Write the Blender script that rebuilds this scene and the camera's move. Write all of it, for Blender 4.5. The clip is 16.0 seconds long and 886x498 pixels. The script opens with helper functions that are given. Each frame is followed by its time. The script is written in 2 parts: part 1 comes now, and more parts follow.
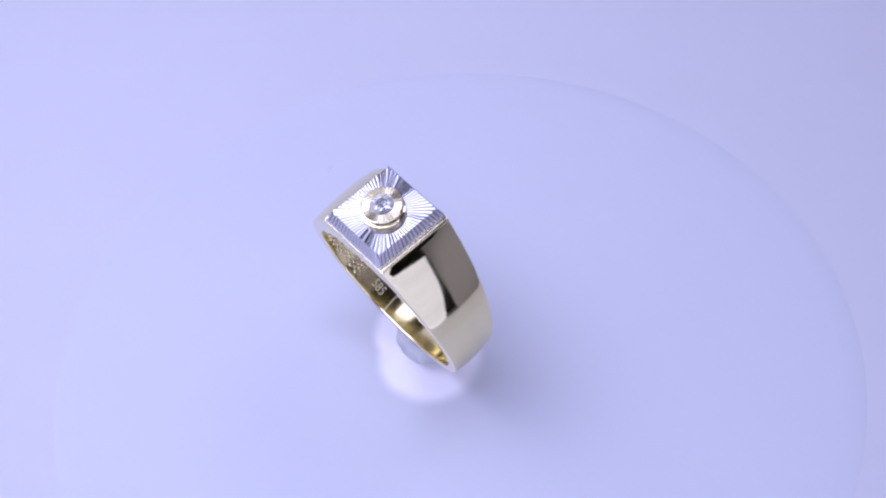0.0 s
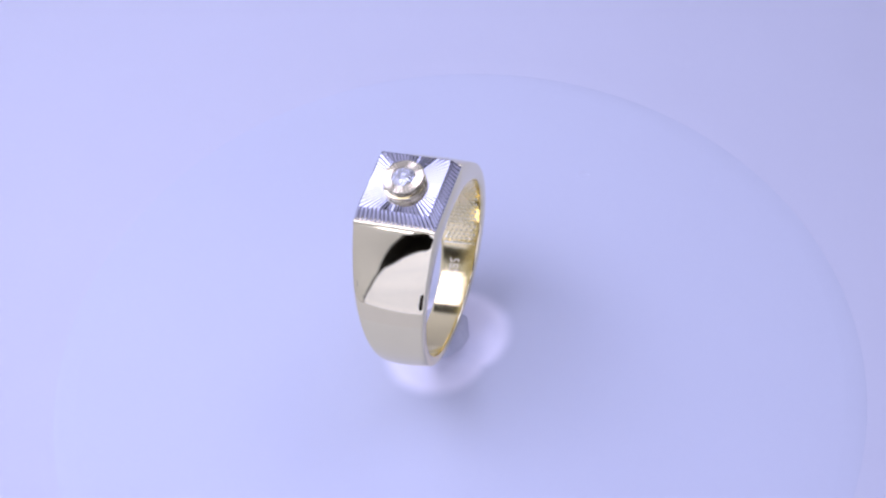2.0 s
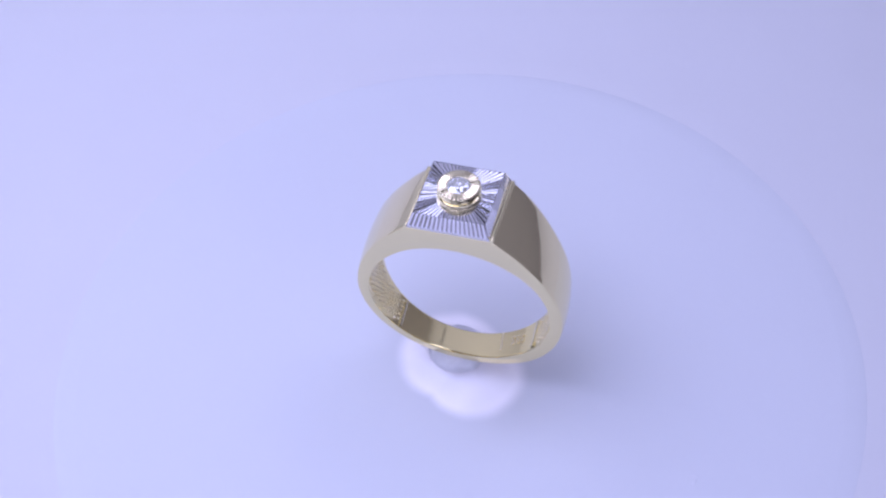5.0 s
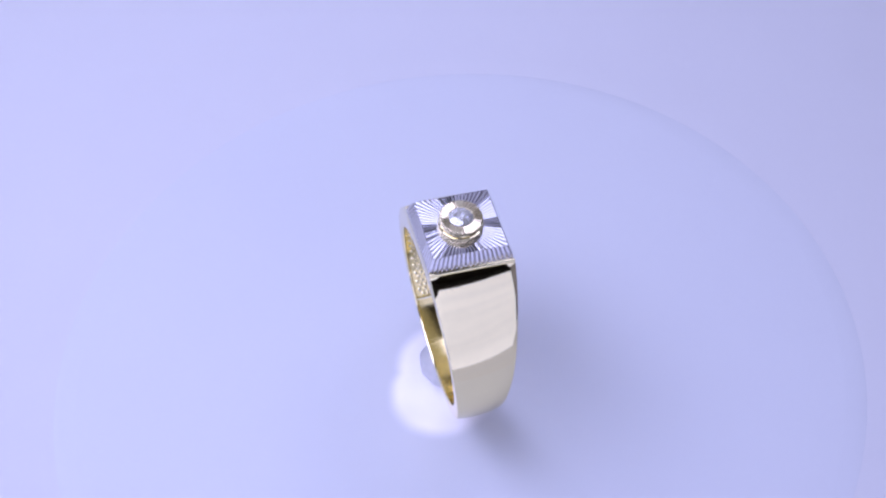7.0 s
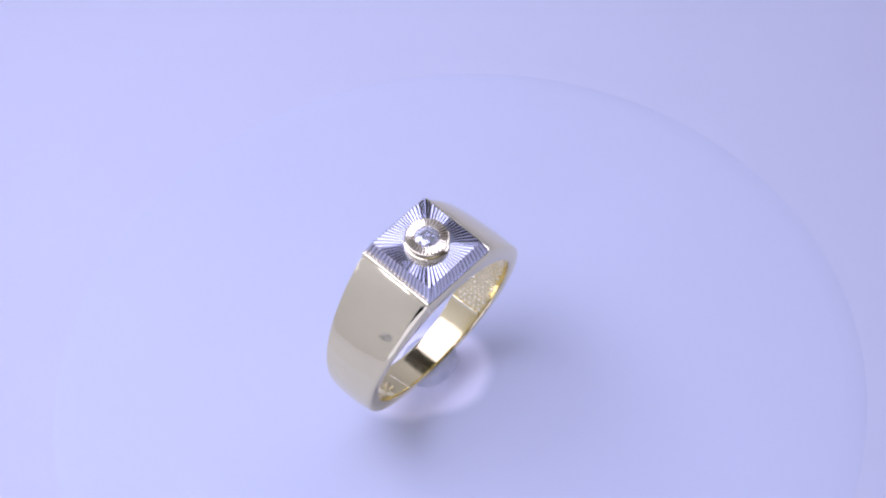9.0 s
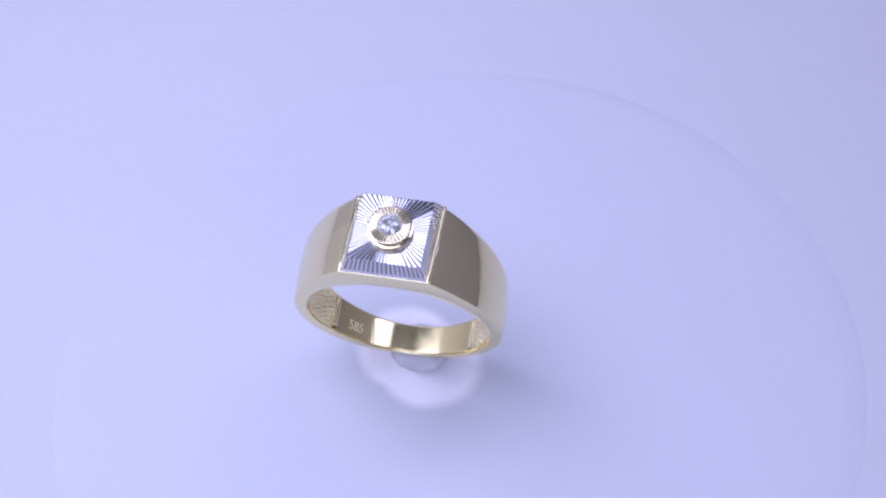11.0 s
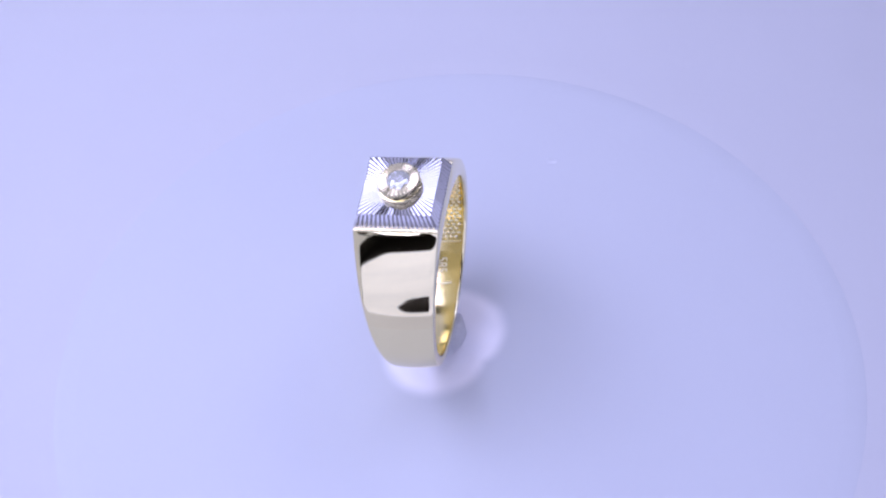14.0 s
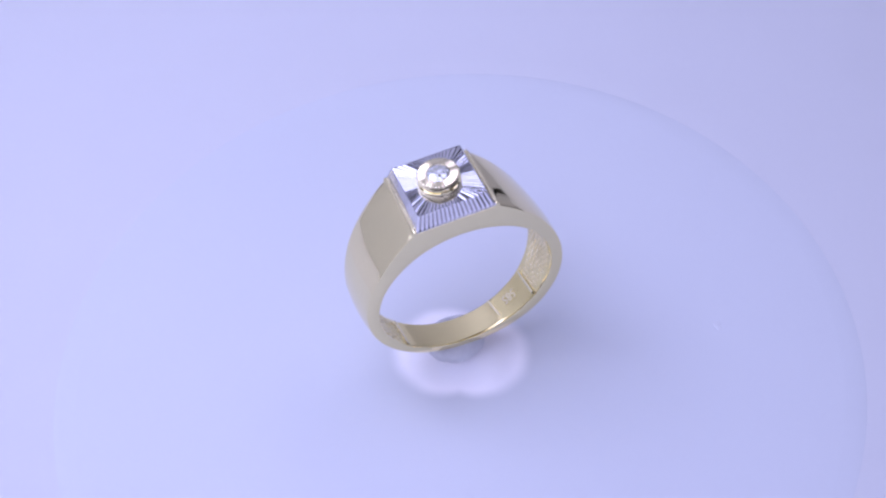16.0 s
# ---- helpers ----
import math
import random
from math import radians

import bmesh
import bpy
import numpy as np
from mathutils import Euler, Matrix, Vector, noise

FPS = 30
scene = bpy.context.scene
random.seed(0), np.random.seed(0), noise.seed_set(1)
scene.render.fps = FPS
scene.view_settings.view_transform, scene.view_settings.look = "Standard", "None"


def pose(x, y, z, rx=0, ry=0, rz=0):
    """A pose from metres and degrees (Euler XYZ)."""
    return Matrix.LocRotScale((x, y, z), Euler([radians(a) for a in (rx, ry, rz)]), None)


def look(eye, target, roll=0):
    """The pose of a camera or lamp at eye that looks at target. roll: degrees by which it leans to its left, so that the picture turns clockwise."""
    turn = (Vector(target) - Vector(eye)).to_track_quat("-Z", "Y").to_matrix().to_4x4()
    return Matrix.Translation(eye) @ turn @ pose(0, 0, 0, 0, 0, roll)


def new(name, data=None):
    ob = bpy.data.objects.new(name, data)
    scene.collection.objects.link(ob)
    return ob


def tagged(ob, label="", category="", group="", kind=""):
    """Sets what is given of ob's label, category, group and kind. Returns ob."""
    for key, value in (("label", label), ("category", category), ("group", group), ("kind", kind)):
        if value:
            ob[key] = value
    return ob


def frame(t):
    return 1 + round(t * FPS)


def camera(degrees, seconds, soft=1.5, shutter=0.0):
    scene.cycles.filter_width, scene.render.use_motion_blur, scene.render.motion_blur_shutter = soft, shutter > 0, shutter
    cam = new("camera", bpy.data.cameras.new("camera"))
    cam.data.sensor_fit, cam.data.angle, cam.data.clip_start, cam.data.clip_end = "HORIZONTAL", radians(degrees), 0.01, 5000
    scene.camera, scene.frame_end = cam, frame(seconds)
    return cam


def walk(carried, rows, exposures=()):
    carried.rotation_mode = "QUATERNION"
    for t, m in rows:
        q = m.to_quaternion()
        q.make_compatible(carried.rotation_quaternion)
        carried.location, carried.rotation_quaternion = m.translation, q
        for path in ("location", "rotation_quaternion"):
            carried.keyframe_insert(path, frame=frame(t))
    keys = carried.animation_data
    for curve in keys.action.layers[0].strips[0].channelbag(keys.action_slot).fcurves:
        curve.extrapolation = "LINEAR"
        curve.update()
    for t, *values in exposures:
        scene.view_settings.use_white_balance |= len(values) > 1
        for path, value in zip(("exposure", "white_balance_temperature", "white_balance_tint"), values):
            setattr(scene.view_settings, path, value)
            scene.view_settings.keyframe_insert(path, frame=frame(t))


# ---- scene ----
# Built in millimetres and brought to metres by MM. The turntable's axis is the world's z axis, its surface z = 0.
MM = 0.001

# ---- camera ----
cam = camera(28, 16.0, soft=2.3)
EYE = Vector((0, -123.2, 184.1)) * MM
TARGET = Vector((1.87, 17.2, 0)) * MM
STILL = look(EYE, TARGET, -5.59)
walk(cam, [(0.0, STILL), (16.0, STILL)], [(0.0, 0.0), (16.0, 0.0)])

# ---- world and lamps ----
world = bpy.data.worlds.new("dim_room")
scene.world = world
world.use_nodes = True
world.node_tree.nodes["Background"].inputs[0].default_value = (0.05, 0.05, 0.06, 1)
world.node_tree.nodes["Background"].inputs[1].default_value = 1.0


def area_lamp(name, eye, target, wide, high, watts, colour):
    data = bpy.data.lights.new(name, "AREA")
    data.shape, data.size, data.size_y = "RECTANGLE", wide * MM, high * MM
    data.energy, data.color = watts, colour
    ob = new(name, data)
    ob.matrix_basis = look(Vector(eye) * MM, Vector(target) * MM)
    return ob


COLD = (0.548, 0.572, 1.0)  # the cold tint of the lamps
area_lamp("side_lamp", (-119, 12, 72), (0, 4, 20), 34, 17, 0.0021, COLD)
area_lamp("ceiling_led_panel", (-22, 14, 237), (-5, 10, 0), 130, 110, 0.195, COLD)
area_lamp("ceiling_lamp_back_west", (-103, 36, 168), (0, 0, 10), 120, 100, 0.262, COLD)
# two fill lamps added: one softens the shadows, one brightens the front floor
area_lamp("fill_back_east", (92, 70, 196), (0, 50, 0), 90, 70, 0.085, COLD)
area_lamp("fill_front", (-72, -80, 240), (-40, -55, 0), 130, 85, 0.18, COLD)


# ---- materials ----
def material(name, colour, rough=0.5, metal=0.0, spec=0.5):
    m = bpy.data.materials.new(name)
    m.use_nodes = True
    b = m.node_tree.nodes["Principled BSDF"]
    b.inputs["Base Color"].default_value = (*colour, 1)
    b.inputs["Roughness"].default_value = rough
    b.inputs["Metallic"].default_value = metal
    b.inputs["Specular IOR Level"].default_value = spec
    return m


def grain(m, scale, amount, bump=0.0, rough=0.0, detail=4):
    """Mottling of the colour, the gloss and the relief of m by object-space noise; scale in grains per metre."""
    nt = m.node_tree
    b = nt.nodes["Principled BSDF"]
    tc, nz = nt.nodes.new("ShaderNodeTexCoord"), nt.nodes.new("ShaderNodeTexNoise")
    nz.inputs["Scale"].default_value, nz.inputs["Detail"].default_value = scale, detail
    nt.links.new(tc.outputs["Object"], nz.inputs["Vector"])
    c = b.inputs["Base Color"].default_value[:]
    mix = nt.nodes.new("ShaderNodeMix")
    mix.data_type = "RGBA"
    mix.inputs["A"].default_value = tuple(max(0, v * (1 - amount)) for v in c[:3]) + (1,)
    mix.inputs["B"].default_value = tuple(min(1, v * (1 + amount)) for v in c[:3]) + (1,)
    nt.links.new(nz.outputs["Fac"], mix.inputs["Factor"])
    nt.links.new(mix.outputs["Result"], b.inputs["Base Color"])
    if rough:
        mr = nt.nodes.new("ShaderNodeMapRange")
        r = b.inputs["Roughness"].default_value
        mr.inputs["To Min"].default_value, mr.inputs["To Max"].default_value = max(0.01, r - rough), r + rough
        nt.links.new(nz.outputs["Fac"], mr.inputs["Value"])
        nt.links.new(mr.outputs["Result"], b.inputs["Roughness"])
    if bump:
        bp = nt.nodes.new("ShaderNodeBump")
        bp.inputs["Strength"].default_value, bp.inputs["Distance"].default_value = 1.0, bump
        nt.links.new(nz.outputs["Fac"], bp.inputs["Height"])
        nt.links.new(bp.outputs["Normal"], b.inputs["Normal"])
    return m


PAPER = grain(material("white_paper", (0.618, 0.612, 0.608), 0.8, 0, 0.2), 60, 0.015)
DISC = grain(material("white_acrylic", (0.606, 0.615, 0.622), 0.5, 0, 0.3), 40, 0.01)
CREAM = grain(material("cream_card", (0.83, 0.82, 0.76), 0.8, 0, 0.2), 60, 0.02)
# the east wall's weaker light is put into this grey
DIMMED = grain(material("dimmed_card", (0.285, 0.268, 0.262), 0.8, 0, 0.2), 60, 0.02)
SOOT = grain(material("matt_black", (0.02, 0.016, 0.014), 0.8, 0, 0.2), 200, 0.1)
BLACK = grain(material("dark_surround", (0.06, 0.048, 0.04), 0.8, 0, 0.2), 200, 0.1)
GOLD = grain(material("yellow_gold", (0.88, 0.785, 0.465), 0.055, 1.0), 700, 0.02, 0.0, 0.02)
# rougher from wear; the deeper yellow stands for light bouncing inside the hoop
GOLD_IN = grain(material("worn_warmed_gold", (0.86, 0.73, 0.36), 0.13, 1.0), 1200, 0.04, 0.0, 0.05)
WHITE_GOLD = grain(material("white_gold", (0.61, 0.595, 0.6), 0.11, 1.0), 1500, 0.03, 0.0, 0.03)
STEEL = grain(material("dull_steel", (0.55, 0.55, 0.56), 0.35, 1.0), 800, 0.05)
PUTTY = grain(material("grey_putty", (0.8, 0.81, 0.84), 0.35, 0, 0.4), 700, 0.25, 0.0001)
PUTTY.node_tree.nodes["Principled BSDF"].inputs["Transmission Weight"].default_value = 0.45
STAMPED_GOLD = grain(material("stamped_yellow_gold", (0.92, 0.84, 0.58), 0.5, 1.0), 2500, 0.05)
TEXTURED_GOLD = grain(material("matt_yellow_gold", (0.93, 0.845, 0.55), 0.22, 1.0), 2500, 0.05, 0.0, 0.05)
MILLED_GOLD = grain(material("milled_gold", (0.82, 0.72, 0.46), 0.24, 1.0), 2500, 0.05, 0.0, 0.05)
PANEL = bpy.data.materials.new("glowing_diffuser")
PANEL.use_nodes = True
b = PANEL.node_tree.nodes["Principled BSDF"]
b.inputs["Base Color"].default_value = (0.45, 0.45, 0.45, 1)
b.inputs["Emission Color"].default_value = (*COLD, 1)
nt = PANEL.node_tree
tc, mp, nz, mr = (nt.nodes.new(k) for k in ("ShaderNodeTexCoord", "ShaderNodeMapping", "ShaderNodeTexNoise", "ShaderNodeMapRange"))
mp.inputs["Scale"].default_value = (5, 5, 38)
nz.inputs["Scale"].default_value, nz.inputs["Detail"].default_value = 1.0, 2
mr.inputs["From Min"].default_value, mr.inputs["From Max"].default_value = 0.3, 0.7
mr.inputs["To Min"].default_value, mr.inputs["To Max"].default_value = 0.92, 1.2
nt.links.new(tc.outputs["Object"], mp.inputs["Vector"])
nt.links.new(mp.outputs["Vector"], nz.inputs["Vector"])
nt.links.new(nz.outputs["Fac"], mr.inputs["Value"])
nt.links.new(mr.outputs["Result"], b.inputs["Emission Strength"])
# bright patch on the disc: reflected light put in as whitening, disc-coloured at its rim
PATCH = material("bright_patch", (0.606, 0.615, 0.622), 0.5, 0, 0.3)
nt = PATCH.node_tree
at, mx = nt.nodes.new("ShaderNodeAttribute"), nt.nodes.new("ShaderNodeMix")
at.attribute_name = "whitening"
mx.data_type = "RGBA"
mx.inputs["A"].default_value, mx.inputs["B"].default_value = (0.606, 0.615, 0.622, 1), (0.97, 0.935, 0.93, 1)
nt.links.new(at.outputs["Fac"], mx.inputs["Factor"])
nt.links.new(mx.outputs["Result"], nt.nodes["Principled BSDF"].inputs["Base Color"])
# paler and glossier than the disc, to stand for a specular glint
GLINT = grain(material("pale_glint", (0.645, 0.65, 0.655), 0.25, 0, 0.5), 900, 0.08)
DIAMOND = bpy.data.materials.new("diamond")
DIAMOND.use_nodes = True
b = DIAMOND.node_tree.nodes["Principled BSDF"]
b.inputs["Transmission Weight"].default_value = 1.0
b.inputs["IOR"].default_value = 2.42
b.inputs["Roughness"].default_value = 0.01
nt = DIAMOND.node_tree
# white gloss and diffuse mixed into the glass stand for the stone's brilliance
gl, mx = nt.nodes.new("ShaderNodeBsdfGlossy"), nt.nodes.new("ShaderNodeMixShader")
gl.inputs["Color"].default_value, gl.inputs["Roughness"].default_value = (0.98, 0.95, 0.82, 1), 0.03
mx.inputs["Fac"].default_value = 0.2
df, m2 = nt.nodes.new("ShaderNodeBsdfDiffuse"), nt.nodes.new("ShaderNodeMixShader")
df.inputs["Color"].default_value = (0.98, 0.96, 0.86, 1)
m2.inputs["Fac"].default_value = 0.2
nt.links.new(b.outputs["BSDF"], mx.inputs[1])
nt.links.new(gl.outputs["BSDF"], mx.inputs[2])
nt.links.new(mx.outputs["Shader"], m2.inputs[1])
nt.links.new(df.outputs["BSDF"], m2.inputs[2])
nt.links.new(m2.outputs["Shader"], nt.nodes["Material Output"].inputs["Surface"])

FACET = grain(material("inner_facet", (0.96, 0.95, 0.9), 0.03, 1.0), 900, 0.02)


# ---- mesh helpers ----
def mesh_object(name, verts, faces, mat, parent=None, label="", smooth=False):
    me = bpy.data.meshes.new(name)
    me.from_pydata([Vector(v) * MM for v in verts], [], faces)
    me.materials.append(mat)
    if smooth:
        me.polygons.foreach_set("use_smooth", [True] * len(me.polygons))
    ob = new(name, me)
    ob.parent = parent
    if label:
        ob["label"] = label
    return ob


def crisp(ob, degrees=35):
    """Smooth shading that keeps the edges sharper than the given angle."""
    bm = bmesh.new()
    bm.from_mesh(ob.data)
    bmesh.ops.recalc_face_normals(bm, faces=bm.faces)
    for f in bm.faces:
        f.smooth = True
    for e in bm.edges:
        e.smooth = len(e.link_faces) == 2 and e.calc_face_angle() < radians(degrees)
    bm.to_mesh(ob.data)
    bm.free()
    return ob


def loft(rings, closed_ends=False, closed_loop=False):
    """Verts and faces through closed rings of equal length."""
    n = len(rings[0])
    verts = [v for r in rings for v in r]
    faces = []
    last = len(rings) if closed_loop else len(rings) - 1
    for i in range(last):
        j = (i + 1) % len(rings)
        for k in range(n):
            faces.append((i * n + k, i * n + (k + 1) % n, j * n + (k + 1) % n, j * n + k))
    if closed_ends:
        faces.append(tuple(range(n))[::-1])
        faces.append(tuple((len(rings) - 1) * n + k for k in range(n)))
    return verts, faces


def turned(profile, n=96):
    """Rings of a lathe profile of (radius, z)."""
    return [[(r * math.cos(2 * math.pi * k / n), r * math.sin(2 * math.pi * k / n), z) for k in range(n)] for r, z in profile]


def box(name, x0, x1, y0, y1, z0, z1, mat, parent=None, bevel=0.0):
    bm = bmesh.new()
    bmesh.ops.create_cube(bm, size=1)
    for v in bm.verts:
        v.co = Vector((x0 + (v.co.x + 0.5) * (x1 - x0), y0 + (v.co.y + 0.5) * (y1 - y0), z0 + (v.co.z + 0.5) * (z1 - z0))) * MM
    if bevel:
        bmesh.ops.bevel(bm, geom=bm.edges, offset=bevel * MM, segments=2, affect="EDGES")
    me = bpy.data.meshes.new(name)
    bm.to_mesh(me)
    bm.free()
    me.materials.append(mat)
    ob = new(name, me)
    ob.parent = parent
    return ob


# ---- the light tent ----
def front_diffuser():
    """A glowing panel whose top edge sags to one side, with a rounded black slot."""
    tops = ((-119, 84), (-106, 98), (-88, 113), (-55, 109), (-20, 107), (10, 118), (40, 137), (58, 136), (94, 141), (130, 144))
    xs = [-119 + 249 * k / 60 for k in range(61)]
    verts, faces = [], []
    for y in (-112, -116):
        for i, x in enumerate(xs):
            z = float(np.interp(x, [p[0] for p in tops], [p[1] for p in tops]))
            for j in range(13):
                u = j / 12
                side = x + (2.5 * math.sin(5 * u) if i == 60 else 0)
                verts.append((side, y + 1.2 * math.sin(x / 17), -0.8 + (z + 0.8) * u))
    m = 61 * 13
    for i in range(60):
        for j in range(12):
            a = 13 * i + j
            faces.append((a, a + 1, a + 14, a + 13))
            faces.append((m + a, m + a + 13, m + a + 14, m + a + 1))
        faces.append((13 * i + 12, m + 13 * i + 12, m + 13 * i + 25, 13 * i + 25))
    for i in (0, 60):
        for j in range(12):
            a = 13 * i + j
            faces.append((a, m + a, m + a + 1, a + 1))
    p = crisp(mesh_object("front_diffuser", verts, faces, PANEL), 60)
    tagged(p, "white glowing diffuser panel standing on the paper", "light panel")
    def slot(x, y, w, h, r, yy):
        """A rounded slot's outline in an upright plane."""
        pts = []
        for cx, cz, a0 in ((w - r, h - r, 0), (r - w, h - r, 90), (r - w, r - h, 180), (w - r, r - h, 270)):
            for k in range(8):
                a = radians(a0 + 90 * k / 7)
                pts.append((x + cx + r * math.cos(a), yy, y + cz + r * math.sin(a)))
        return pts
    rim = [slot(-31, 20, 18, 10.5, 10.4, -111.0), slot(-31, 20, 18, 10.5, 10.4, -108.5), slot(-31, 20, 17, 9.5, 9.4, -108.0)]
    v, f = loft(rim, closed_ends=True)
    crisp(mesh_object("port", v, f, SOOT, p, "rounded black slot in the panel"), 40)


def light_tent():
    fl = box("floor", -300, 300, -300, 300, -6, -0.2, PAPER)
    tagged(fl, "matt white paper sheet under the display disc", "floor", kind="structure")
    # the box's own walls, and unseen dark walls added round them
    for name, a, m, text in (
            ("wall_north", (-120, 84, 120, 124, -0.2, 168), PAPER, "white paper back wall of the light box"),
            ("wall_north_2", (91, 138, 120, 124, -0.2, 168), PAPER, "white paper back wall of the light box"),
            ("surround_wall_south", (-300, 300, -306, -300, -6, 400), BLACK, "dark wall added unseen behind the light box"),
            ("surround_wall_north", (-300, 300, 300, 306, -6, 400), BLACK, "dark wall added unseen behind the light box"),
            ("surround_wall_west", (-306, -300, -300, 300, -6, 400), BLACK, "dark wall added unseen beside the light box"),
            ("surround_wall_east", (300, 306, -300, 300, -6, 400), BLACK, "dark wall added unseen beside the light box")):
        tagged(box(name, *a, m), text, "wall", kind="structure")
    # the cream side wall's front edge leans back above the panel
    rings = [[(x, y, z) for y, z in ((-112, -0.2), (124, -0.2), (124, 200), (-84, 200), (-98, 120), (-104, 95), (-110, 72))] for x in (-124, -120)]
    v, f = loft(rings, closed_ends=True)
    tagged(mesh_object("wall_west", v, f, CREAM), "cream card side wall of the light box", "wall", kind="structure")
    # the dimmed side wall's front edge curls forward with the height
    rings = [[(x, y, z) for y, z in ((-97, -0.2), (124, -0.2), (124, 200), (-118, 200), (-114, 100), (-109, 65), (-102, 30))] for x in (138, 142)]
    v, f = loft(rings, closed_ends=True)
    tagged(mesh_object("wall_east", v, f, DIMMED), "side wall of the light box, greyed for its weaker light", "wall", kind="structure")
    # unseen dark lid, added so that reflections from above stay dark
    tagged(box("ceiling", -306, 306, -306, 306, 400, 406, BLACK), "dark lid added unseen over the light box", "ceiling", kind="structure")
    front_diffuser()
    # unseen stud, added to give the small spot in the band's reflections
    stud = [[(-120 + h, -81 + r * math.cos(math.pi * k / 12), 36 + r * math.sin(math.pi * k / 12)) for k in range(24)] for r, h in ((5.2, 0.0), (5.2, 1.2), (4.4, 2.2), (3.0, 2.8), (2.0, 1.8), (0.1, 1.7))]
    v, f = loft(stud)
    tagged(crisp(mesh_object("spot_stud", v, f, STEEL), 40), "small round metal stud added unseen for a spot reflected in the band", "snap stud")


light_tent()


def display_disc():
    R = 50.0
    disc = new("display_disc")
    disc.matrix_basis = pose(1.69 * MM, -1.86 * MM, 0)
    tagged(disc, "round white acrylic display disc lying on the paper", "display disc")
    v, f = loft(turned([(0.01, 0), (20, 0), (40, 0), (R - 2.6, 0)], 160))
    crisp(mesh_object("top", v, f, DISC, disc), 50)
    v, f = loft(turned([(R - 2.6, 0), (R - 1.6, -0.035), (R - 0.8, -0.095), (R - 0.2, -0.165), (R, -0.2)], 160))
    crisp(mesh_object("rim", v, f, DISC, disc, "softly rounded rim"), 50)


display_disc()

# ---- the ring: x to the shoulders, y along the finger, z up; the plate's foot is z = 0 ----
IN_R, IN_RZ, IN_Z = 10.87, 10.4, -13.45
FOOT_X, FOOT_Y = 5.1, 4.92
# the outline's radius about the hole's centre, by the angle from the shoulder's level, on the two sides
OUTLINE = {1: ((-90, 11.5), (-70, 11.58), (-45, 11.85), (-20, 12.2), (0, 12.45), (20, 12.63), (33, 12.83), (45, 13.1), (56, 13.54), (69.23, 14.385)),
           -1: ((-90, 11.58), (-70, 11.9), (-45, 12.45), (-20, 12.56), (0, 12.5), (20, 12.47), (33, 12.56), (45, 12.92), (56, 13.5), (69.23, 14.385))}


def half_width(z, side):
    """Half the band's width at the height z, towards the finger's tip (side 1) or root (side -1)."""
    return (4.87 + 0.122 * min(z, 0)) if side > 0 else (4.97 + 0.127 * min(z, 0))


def lean(x, y, z):
    """The shank stands a little askew under the plate."""
    return (x - (0.19 + 0.061 * y) * min(1, -min(z, 0) / 6), y, z)


def outer(a):
    """The band's outline at the angle a from the hole's centre: x, z."""
    d = math.degrees(math.asin(math.sin(a)))
    side = 1 if math.cos(a) >= 0 else -1
    table = OUTLINE[side]
    if d >= table[-1][0]:
        return -IN_Z / math.tan(radians(d)) * side, 0.0
    i = max(k for k in range(len(table) - 1) if table[k][0] <= d + 1e-9)
    (a0, r0), (a1, r1) = table[i], table[i + 1]
    s0 = 0.0 if i == 0 else (r1 - table[i - 1][1]) / (a1 - table[i - 1][0])
    s1 = (r1 - r0) / (a1 - a0) * 1.1 if i + 2 == len(table) else (table[i + 2][1] - r0) / (table[i + 2][0] - a0)
    u, h = (d - a0) / (a1 - a0), a1 - a0
    r = (2 * u ** 3 - 3 * u * u + 1) * r0 + (u ** 3 - 2 * u * u + u) * h * s0 + (3 * u * u - 2 * u ** 3) * r1 + (u ** 3 - u * u) * h * s1
    return r * math.cos(radians(d)) * side, IN_Z + r * math.sin(radians(d))


def make_band(ring):
    rings = []
    foot = math.atan2(-IN_Z, FOOT_X)
    angles = [2 * math.pi * k / 360 for k in range(360)] + [foot, foot + 0.004, math.pi - foot, math.pi - foot - 0.004]
    for a in sorted(angles):
        ox, oz = outer(a)
        ix, iz = IN_R * math.cos(a), IN_Z + IN_RZ * math.sin(a)
        c, s = math.cos(a), math.sin(a)
        e = 0.16
        ring_pts = []
        for sgn, order in ((1, 1), (-1, -1)):
            wo, wi = half_width(oz, sgn), half_width(iz, sgn)
            crown = 0.11 * min(1, -oz / 0.15)
            part_pts = [(ix, sgn * (wi - e - 0.22), iz), (ix, sgn * (wi - e), iz), (ix + 0.05 * c, sgn * (wi - 0.04), iz + 0.05 * s), (ix + e * c, sgn * wi, iz + e * s),
                        (ox - (e + crown) * c, sgn * wo, oz - (e + crown) * s), (ox - (0.05 + crown) * c, sgn * (wo - 0.04), oz - (0.05 + crown) * s)]
            for g in (1.0, 0.88, 0.6, 0.25):
                lift = crown * (1 - 2 * g * g)
                part_pts.append((ox + lift * c, sgn * g * (wo - e), oz + lift * s))
            part_pts = [lean(*q) for q in part_pts]
            ring_pts += part_pts if order == 1 else part_pts[::-1]
        rings.append(ring_pts)
    v, f = loft(rings, closed_loop=True)
    ob = crisp(mesh_object("band", v, f, GOLD, ring, "polished yellow gold band, broad at the shoulders"), 30)
    ob.data.materials.append(GOLD_IN)
    for k, face in enumerate(ob.data.polygons):
        if k % 20 in (0, 18, 19):
            face.material_index = 1
    return ob


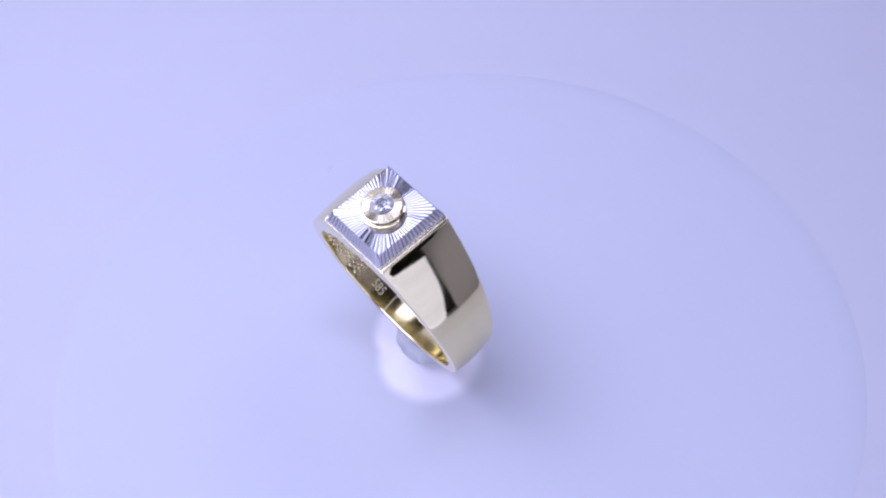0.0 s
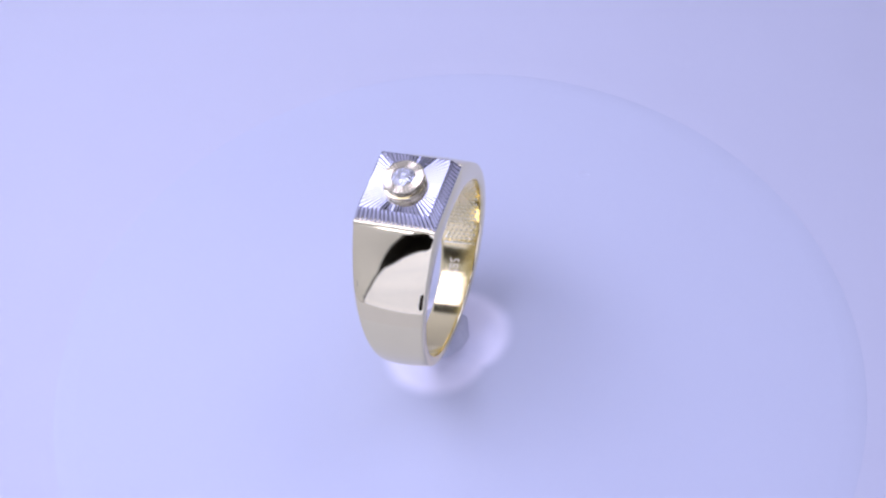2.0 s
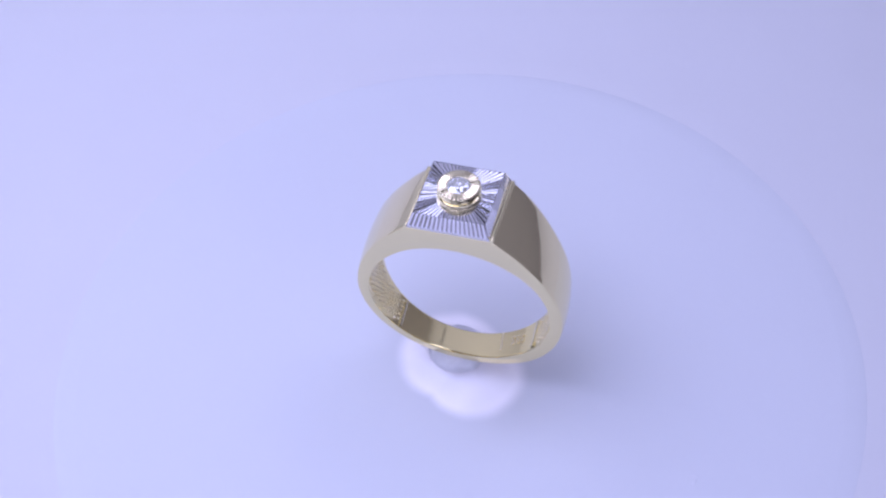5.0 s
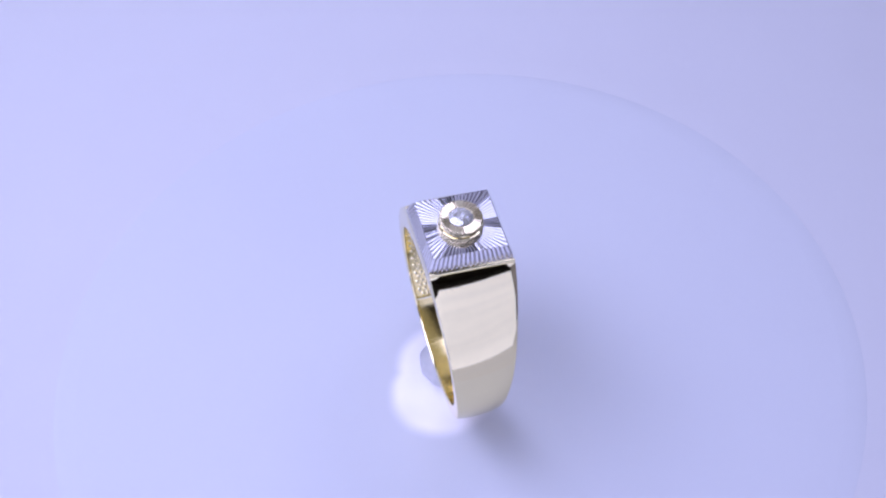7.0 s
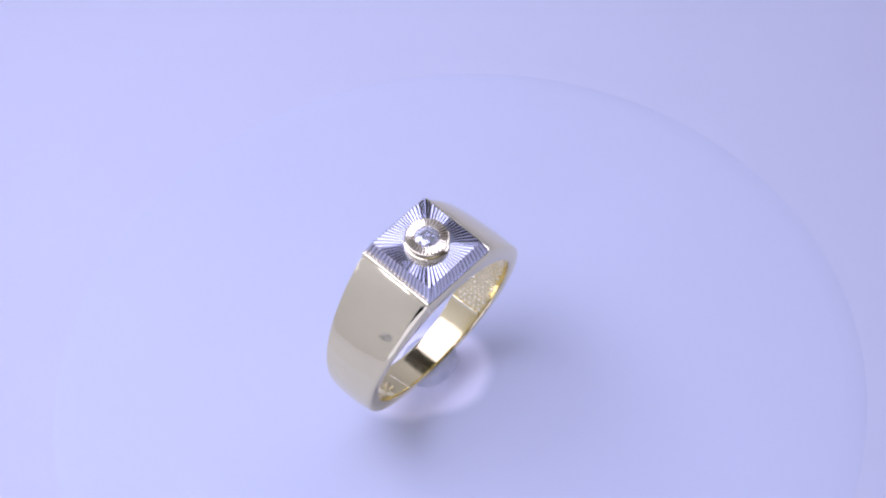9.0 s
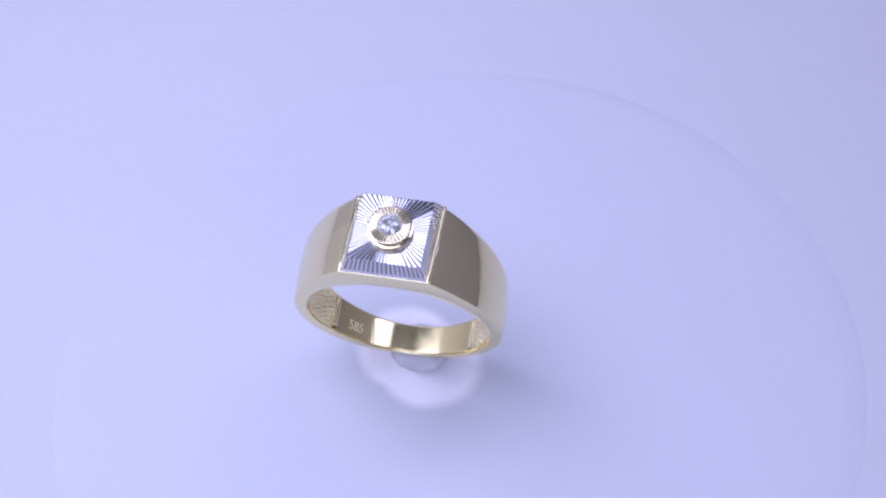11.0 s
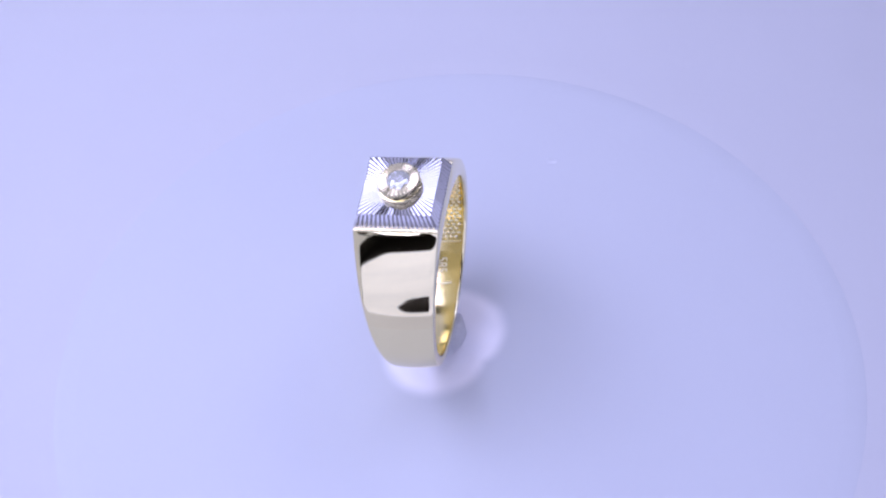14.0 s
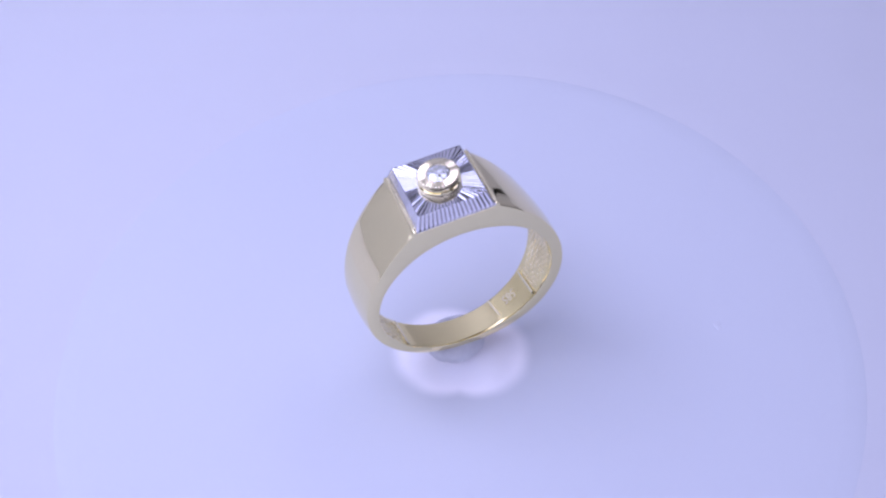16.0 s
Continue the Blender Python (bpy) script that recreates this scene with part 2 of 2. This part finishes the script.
def make_plate(ring):
    """White gold square with fluted flanks and a sunburst of V cuts on its face."""
    zt, tx, ty = 1.87, 4.17, 4.27
    # fluted flank: an outline with teeth, in at the top
    n = 18
    def toothed(hx, hy, z, deep):
        pts = []
        for sx, sy, ex, ey in ((-hx, -hy, hx, -hy), (hx, -hy, hx, hy), (hx, hy, -hx, hy), (-hx, hy, -hx, -hy)):
            nx, ny = (sy != ey) * (1 if sx > 0 else -1), (sx != ex) * (1 if sy > 0 else -1)
            for k in range(n):
                for g, d in ((0.0, 0.0), (0.5, 0.0), (0.75, deep)):
                    u = (k + g) / n
                    pts.append((sx + (ex - sx) * u - nx * d, sy + (ey - sy) * u - ny * d, z))
        return pts
    rings = [toothed(FOOT_X - 0.3, FOOT_Y - 0.02, 0.03, 0.0), toothed(FOOT_X - 0.32, FOOT_Y - 0.03, 0.16, 0.0), toothed(FOOT_X - 0.36, FOOT_Y - 0.06, 0.3, 0.18),
             toothed(tx + 0.05, ty + 0.05, zt - 0.1, 0.18), toothed(tx, ty, zt, 0.12)]
    v, f = loft(rings)
    crisp(mesh_object("flank", v, f, WHITE_GOLD, ring, "white gold fluted flanks of the square plate"), 12)
    # sunburst face
    rays = 68
    def edge_at(a):
        c, s = math.cos(a), math.sin(a)
        return min((tx - 0.04) / max(abs(c), 1e-6), (ty - 0.04) / max(abs(s), 1e-6))
    verts, faces = [], []
    rnd = random.Random(7)
    cuts = []
    for k in range(rays):
        deep = 0.0102 * rnd.uniform(0.85, 1.15)
        cuts += [(k - 0.13, 0.0), (k, 0.02), (k + 0.13, 0.0), (k + 0.48, deep), (k + 0.52, deep)]
    for k, deep in cuts:
        a = 2 * math.pi * k / rays
        r1 = edge_at(a)
        verts.append((1.9 * math.cos(a), 1.9 * math.sin(a), zt - 0.02 - 1.9 * deep))
        verts.append((r1 * math.cos(a), r1 * math.sin(a), zt - r1 * deep))
        verts.append((r1 * math.cos(a), r1 * math.sin(a), zt - 0.4))
    m = len(cuts)
    for k in range(m):
        j = (k + 1) % m
        faces.append((3 * k, 3 * k + 1, 3 * j + 1, 3 * j))
        faces.append((3 * k + 1, 3 * k + 2, 3 * j + 2, 3 * j + 1))
    ob = mesh_object("sunburst_face", verts, faces, WHITE_GOLD, ring, "white gold face with radiating cuts")
    crisp(ob, 3)


def make_bezel(ring):
    z = 1.74
    prof = [(2.55, z), (2.56, z + 0.25), (2.5, z + 0.4), (2.3, z + 0.46), (2.27, z + 0.54), (2.38, z + 0.6), (2.44, z + 0.9), (2.45, z + 1.2), (2.43, z + 1.26), (2.36, z + 1.27)]
    v, f = loft(turned(prof, 72))
    crisp(mesh_object("bezel", v, f, GOLD, ring, "yellow gold round collar round the stone"), 40)
    n = 34
    rings = []
    for r, zz, d in ((2.41, z + 1.24, 0.03), (2.3, z + 1.34, 0.09), (1.9, z + 1.37, 0.09), (1.42, z + 1.38, 0.05), (1.34, z + 1.27, 0.0)):
        rings.append([((r) * math.cos(math.pi * k / n), r * math.sin(math.pi * k / n), zz - (d if k % 2 else 0)) for k in range(2 * n)])
    v, f = loft(rings)
    crisp(mesh_object("milled_rim", v, f, MILLED_GOLD, ring, "finely cut pale gold rim"), 4)


def make_lip(ring, side):
    """The narrow bright lip where a shoulder meets the plate's foot: a half-round bead."""
    section = [(4.97 + 0.25 * math.cos(radians(a)), 0.1 + 0.25 * math.sin(radians(a))) for a in range(-60, 241, 25)]
    rings = []
    for k in range(25):
        y = -FOOT_Y + 0.05 + (2 * FOOT_Y - 0.1) * k / 24
        low = 0.0 if 0 < k < 24 else 0.08
        rings.append([(side * x, y, z - low) for x, z in section])
    v, f = loft(rings, closed_ends=True)
    crisp(mesh_object("shoulder_lip", v, f, GOLD, ring), 50)


def make_stone(ring):
    """A brilliant cut: table, star and kite facets, girdle, two tiers of pavilion facets."""
    z, R = 3.0, 1.4
    def circle(r, zz, off, m):
        return [(r * math.cos(2 * math.pi * (k + off) / m), r * math.sin(2 * math.pi * (k + off) / m), zz) for k in range(m)]
    verts = circle(0.5 * R, z + 0.36, 0.5, 8) + circle(0.75 * R, z + 0.24, 0.0, 8) + circle(R, z + 0.02, 0.0, 16) + circle(R, z - 0.04, 0.0, 16) + circle(0.42 * R, z - 0.74, 0.5, 8) + [(0, 0, z - 1.3)]
    T, K, G, H, L, C = 0, 8, 16, 32, 48, 56
    faces = [tuple(range(8))]
    for k in range(8):
        n = (k + 1) % 8
        p = (k - 1) % 8
        faces.append((T + k, K + n, T + n))                                    # star
        faces.append((K + k, G + (2 * k - 1) % 16, G + 2 * k))
        faces.append((K + k, G + 2 * k, G + (2 * k + 1) % 16))
        faces.append((T + k, K + k, G + 2 * k + 1, K + n))                     # kite
        faces.append((H + 2 * k, L + k, H + 2 * k + 1))
        faces.append((H + 2 * k + 1, L + k, H + (2 * k + 2) % 16))
        faces.append((L + p, L + k, H + 2 * k))
        faces.append((L + p, C, L + k))
    for k in range(16):
        n = (k + 1) % 16
        faces.append((G + k, H + k, H + n, G + n))
    ob = mesh_object("diamond", verts, faces, DIAMOND, ring, "clear round brilliant-cut stone")
    bm = bmesh.new()
    bm.from_mesh(ob.data)
    bmesh.ops.triangulate(bm, faces=[f for f in bm.faces if len(f.verts) == 4])
    bmesh.ops.recalc_face_normals(bm, faces=bm.faces)
    # the facets under the girdle throw the light back
    ob.data.materials.append(FACET)
    for f in bm.faces:
        f.material_index = 1 if f.calc_center_median().z < (z - 0.05) * MM else 0
    bm.to_mesh(ob.data)
    bm.free()


def inside(a, y, lift):
    """A place on the hole's wall at the angle a in degrees, lifted towards the axis."""
    c, k = math.cos(radians(a)), math.sin(radians(a))
    return lean((IN_R - lift) * c, y, IN_Z + (IN_RZ - lift) * k)


def make_honeycomb(ring, a0, a1):
    """Rows of small bosses on the hole's wall below a shoulder."""
    step_a = math.degrees(0.56 / IN_R)
    verts, faces = [], []
    rows = int(abs(a1 - a0) / step_a)
    for i in range(rows):
        a = a0 + (a1 - a0) * (i + 0.5) / rows
        z = IN_Z + IN_RZ * math.sin(radians(a))
        lo, hi = -half_width(z, -1) + 0.7, half_width(z, 1) - 0.7
        n = int((hi - lo) / 0.6)
        for k in range(n):
            y = lo + (hi - lo) * (k + 0.5 + (0.25 if i % 2 else -0.25)) / n
            base = len(verts)
            for r, h in ((0.27, 0.0), (0.22, 0.09), (0.1, 0.14)):
                for j in range(6):
                    b = math.pi * j / 3
                    verts.append(inside(a + math.degrees(r * math.cos(b) / IN_R), y + r * math.sin(b), h))
            for q in range(2):
                for j in range(6):
                    faces.append((base + 6 * q + j, base + 6 * q + (j + 1) % 6, base + 6 * q + 6 + (j + 1) % 6, base + 6 * q + 6 + j))
            faces.append(tuple(base + 12 + j for j in range(6)))
    # the raised border that ends the field
    for y0, y1 in ((-1.9, 2.1),):
        base = len(verts)
        for y in (y0, y1):
            for da, h in ((0, 0.0), (0.3, 0.2), (1.2, 0.26), (2.1, 0.22), (2.5, 0.0)):
                verts.append(inside(a0 - math.copysign(da, a1 - a0), y, h))
        for j in range(4):
            faces.append((base + j, base + j + 1, base + 6 + j, base + 5 + j))
    ob = crisp(mesh_object("honeycomb_texture", verts, faces, TEXTURED_GOLD, ring, "honeycomb of small gold bosses inside the band"), 40)
    ob["kind"] = "stuff"


def make_hallmark(ring):
    """The fineness mark and a stroke beside it on the hole's wall."""
    cu = bpy.data.curves.new("hallmark", "FONT")
    cu.body, cu.size, cu.align_x, cu.align_y, cu.extrude = "585", 1.75, "CENTER", "CENTER", 0.05
    tmp = new("hallmark", cu)
    bpy.context.view_layer.update()
    me = bpy.data.meshes.new_from_object(tmp.evaluated_get(bpy.context.evaluated_depsgraph_get()))
    bpy.data.objects.remove(tmp)
    for v in me.vertices:
        x, y, z = v.co
        v.co = Vector(inside(-126.4 + math.degrees(x * 0.78 / IN_R), -0.45 + y, 0.05 + z)) * MM
    me.materials.clear()
    me.materials.append(STAMPED_GOLD)
    ob = new("hallmark", me)
    ob.parent = ring
    ob["label"] = "stamped fineness mark 585 inside the band"
    verts, faces = [], []
    for y in (-2.0, -0.6, 0.9):
        for da, h in ((-0.5, 0.0), (-0.25, 0.06), (0.25, 0.06), (0.5, 0.0)):
            verts.append(inside(-113.8 + da - 0.5 * y, y, h))
    for i in range(2):
        for j in range(3):
            faces.append((4 * i + j, 4 * i + j + 1, 4 * i + j + 5, 4 * i + j + 4))
    mesh_object("stamped_stroke", verts, faces, STAMPED_GOLD, ring)


def make_ring():
    ring = new("signet_ring")
    tagged(ring, "polished yellow gold ring with square white gold plate and round diamond", "ring")
    make_band(ring)
    make_plate(ring)
    make_bezel(ring)
    make_stone(ring)
    make_lip(ring, 1)
    make_lip(ring, -1)
    make_honeycomb(ring, -42, 42)
    make_honeycomb(ring, -144, -222)
    make_hallmark(ring)
    return ring


the_ring = make_ring()

# the ring's pose on the disc at the start: it leans a little
RX = Vector((0.5820, -0.8131, -0.0085))
RZ = Vector((-0.0864, -0.0722, 0.9936)).normalized()
RY = RZ.cross(RX).normalized()
RX = RY.cross(RZ)
RING_AT = Matrix.Translation(Vector((-4.326, 0.733, 28.126)) * MM) @ Matrix((RX, RY, RZ)).transposed().to_4x4()


def make_putty():
    """A pressed pillow of putty, creased round its flank."""
    rings = []
    for r, z in ((0.05, 4.15), (1.6, 4.15), (2.7, 4.05), (3.35, 3.7), (3.62, 3.2), (3.58, 2.7), (3.3, 2.3), (2.9, 1.95), (2.4, 1.6)):
        ring_pts = []
        for k in range(72):
            a = 2 * math.pi * k / 72
            q = Vector((math.cos(a), math.sin(a), z * 0.6))
            w = 1 + 0.06 * noise.noise(q * 2.2) + 0.05 * noise.noise(q * 6)
            ring_pts.append((1.02 * r * w * math.cos(a), 0.92 * r * w * math.sin(a), z + 0.12 * noise.noise(q * 5)))
        rings.append(ring_pts)
    v, f = loft(rings)
    v = [(x, y, z - 0.35) for x, y, z in v]
    ob = crisp(mesh_object("putty_foot", v, f, PUTTY), 80)
    return tagged(ob, "pressed lump of translucent grey putty holding the ring up", "putty")


def make_patch():
    """A low two-lobed mound between the putty and the disc, whitened for thrown light, fading at its rim."""
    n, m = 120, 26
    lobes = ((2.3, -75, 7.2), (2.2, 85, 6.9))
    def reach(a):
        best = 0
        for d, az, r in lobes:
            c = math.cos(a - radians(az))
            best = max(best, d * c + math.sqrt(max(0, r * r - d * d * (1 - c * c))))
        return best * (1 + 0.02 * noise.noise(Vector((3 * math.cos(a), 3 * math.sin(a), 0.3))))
    verts, faces, whiten = [(0, 0, 2.1)], [], [0.95]
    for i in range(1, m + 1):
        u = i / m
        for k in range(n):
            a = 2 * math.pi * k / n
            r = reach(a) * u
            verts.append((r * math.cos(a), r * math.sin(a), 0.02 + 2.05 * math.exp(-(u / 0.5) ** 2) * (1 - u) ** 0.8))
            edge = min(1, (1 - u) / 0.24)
            whiten.append(0.95 * edge * edge * (3 - 2 * edge) * (0.9 + 0.2 * noise.noise(Vector((r * math.cos(a), r * math.sin(a), 2)) * 0.35)))
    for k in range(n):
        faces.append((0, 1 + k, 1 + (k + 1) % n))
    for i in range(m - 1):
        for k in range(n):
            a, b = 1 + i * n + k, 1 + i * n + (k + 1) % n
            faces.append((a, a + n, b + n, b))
    ob = mesh_object("bright_patch_mound", verts, faces, PATCH, smooth=True)
    ob.data.attributes.new("whitening", "FLOAT", "POINT").data.foreach_set("value", whiten)
    return tagged(ob, "low mound under the putty, whitened for light thrown by the ring", "gel pad")


def make_glint():
    """A tiny pale fleck out on the disc, standing for a glint."""
    rings = []
    for u, h in ((1.0, 0.01), (0.8, 0.05), (0.45, 0.09), (0.02, 0.1)):
        rings.append([(u * 0.42 * math.cos(a) * (1 + 0.2 * math.sin(3 * a)), u * 0.95 * math.sin(a) * (1 + 0.15 * math.cos(2 * a)), h) for a in (2 * math.pi * k / 24 for k in range(24))])
    v, f = loft(rings)
    ob = mesh_object("disc_glint", v, f, GLINT, smooth=True)
    return tagged(ob, "tiny pale fleck on the disc, a glint put into its colour", "gel streak")


the_glint = make_glint()
GLINT_AT = pose(-11.8 * MM, 32.8 * MM, 0, 0, 0, 125)
the_putty = make_putty()
the_patch = make_patch()
PUTTY_AT = pose(-1.69 * MM, 1.63 * MM, 0, 0, 0, -54)
PATCH_AT = pose(-1.92 * MM, 2.46 * MM, 0)


TURN = 12.285


def motions():
    """The turntable's steady turn, clockwise from above, one round in 12.285 s."""
    times = [0.5 * k for k in range(33)]
    for thing, start in ((the_ring, RING_AT), (the_putty, PUTTY_AT), (the_glint, GLINT_AT), (the_patch, PATCH_AT)):
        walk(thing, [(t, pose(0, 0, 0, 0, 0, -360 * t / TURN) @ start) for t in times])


motions()
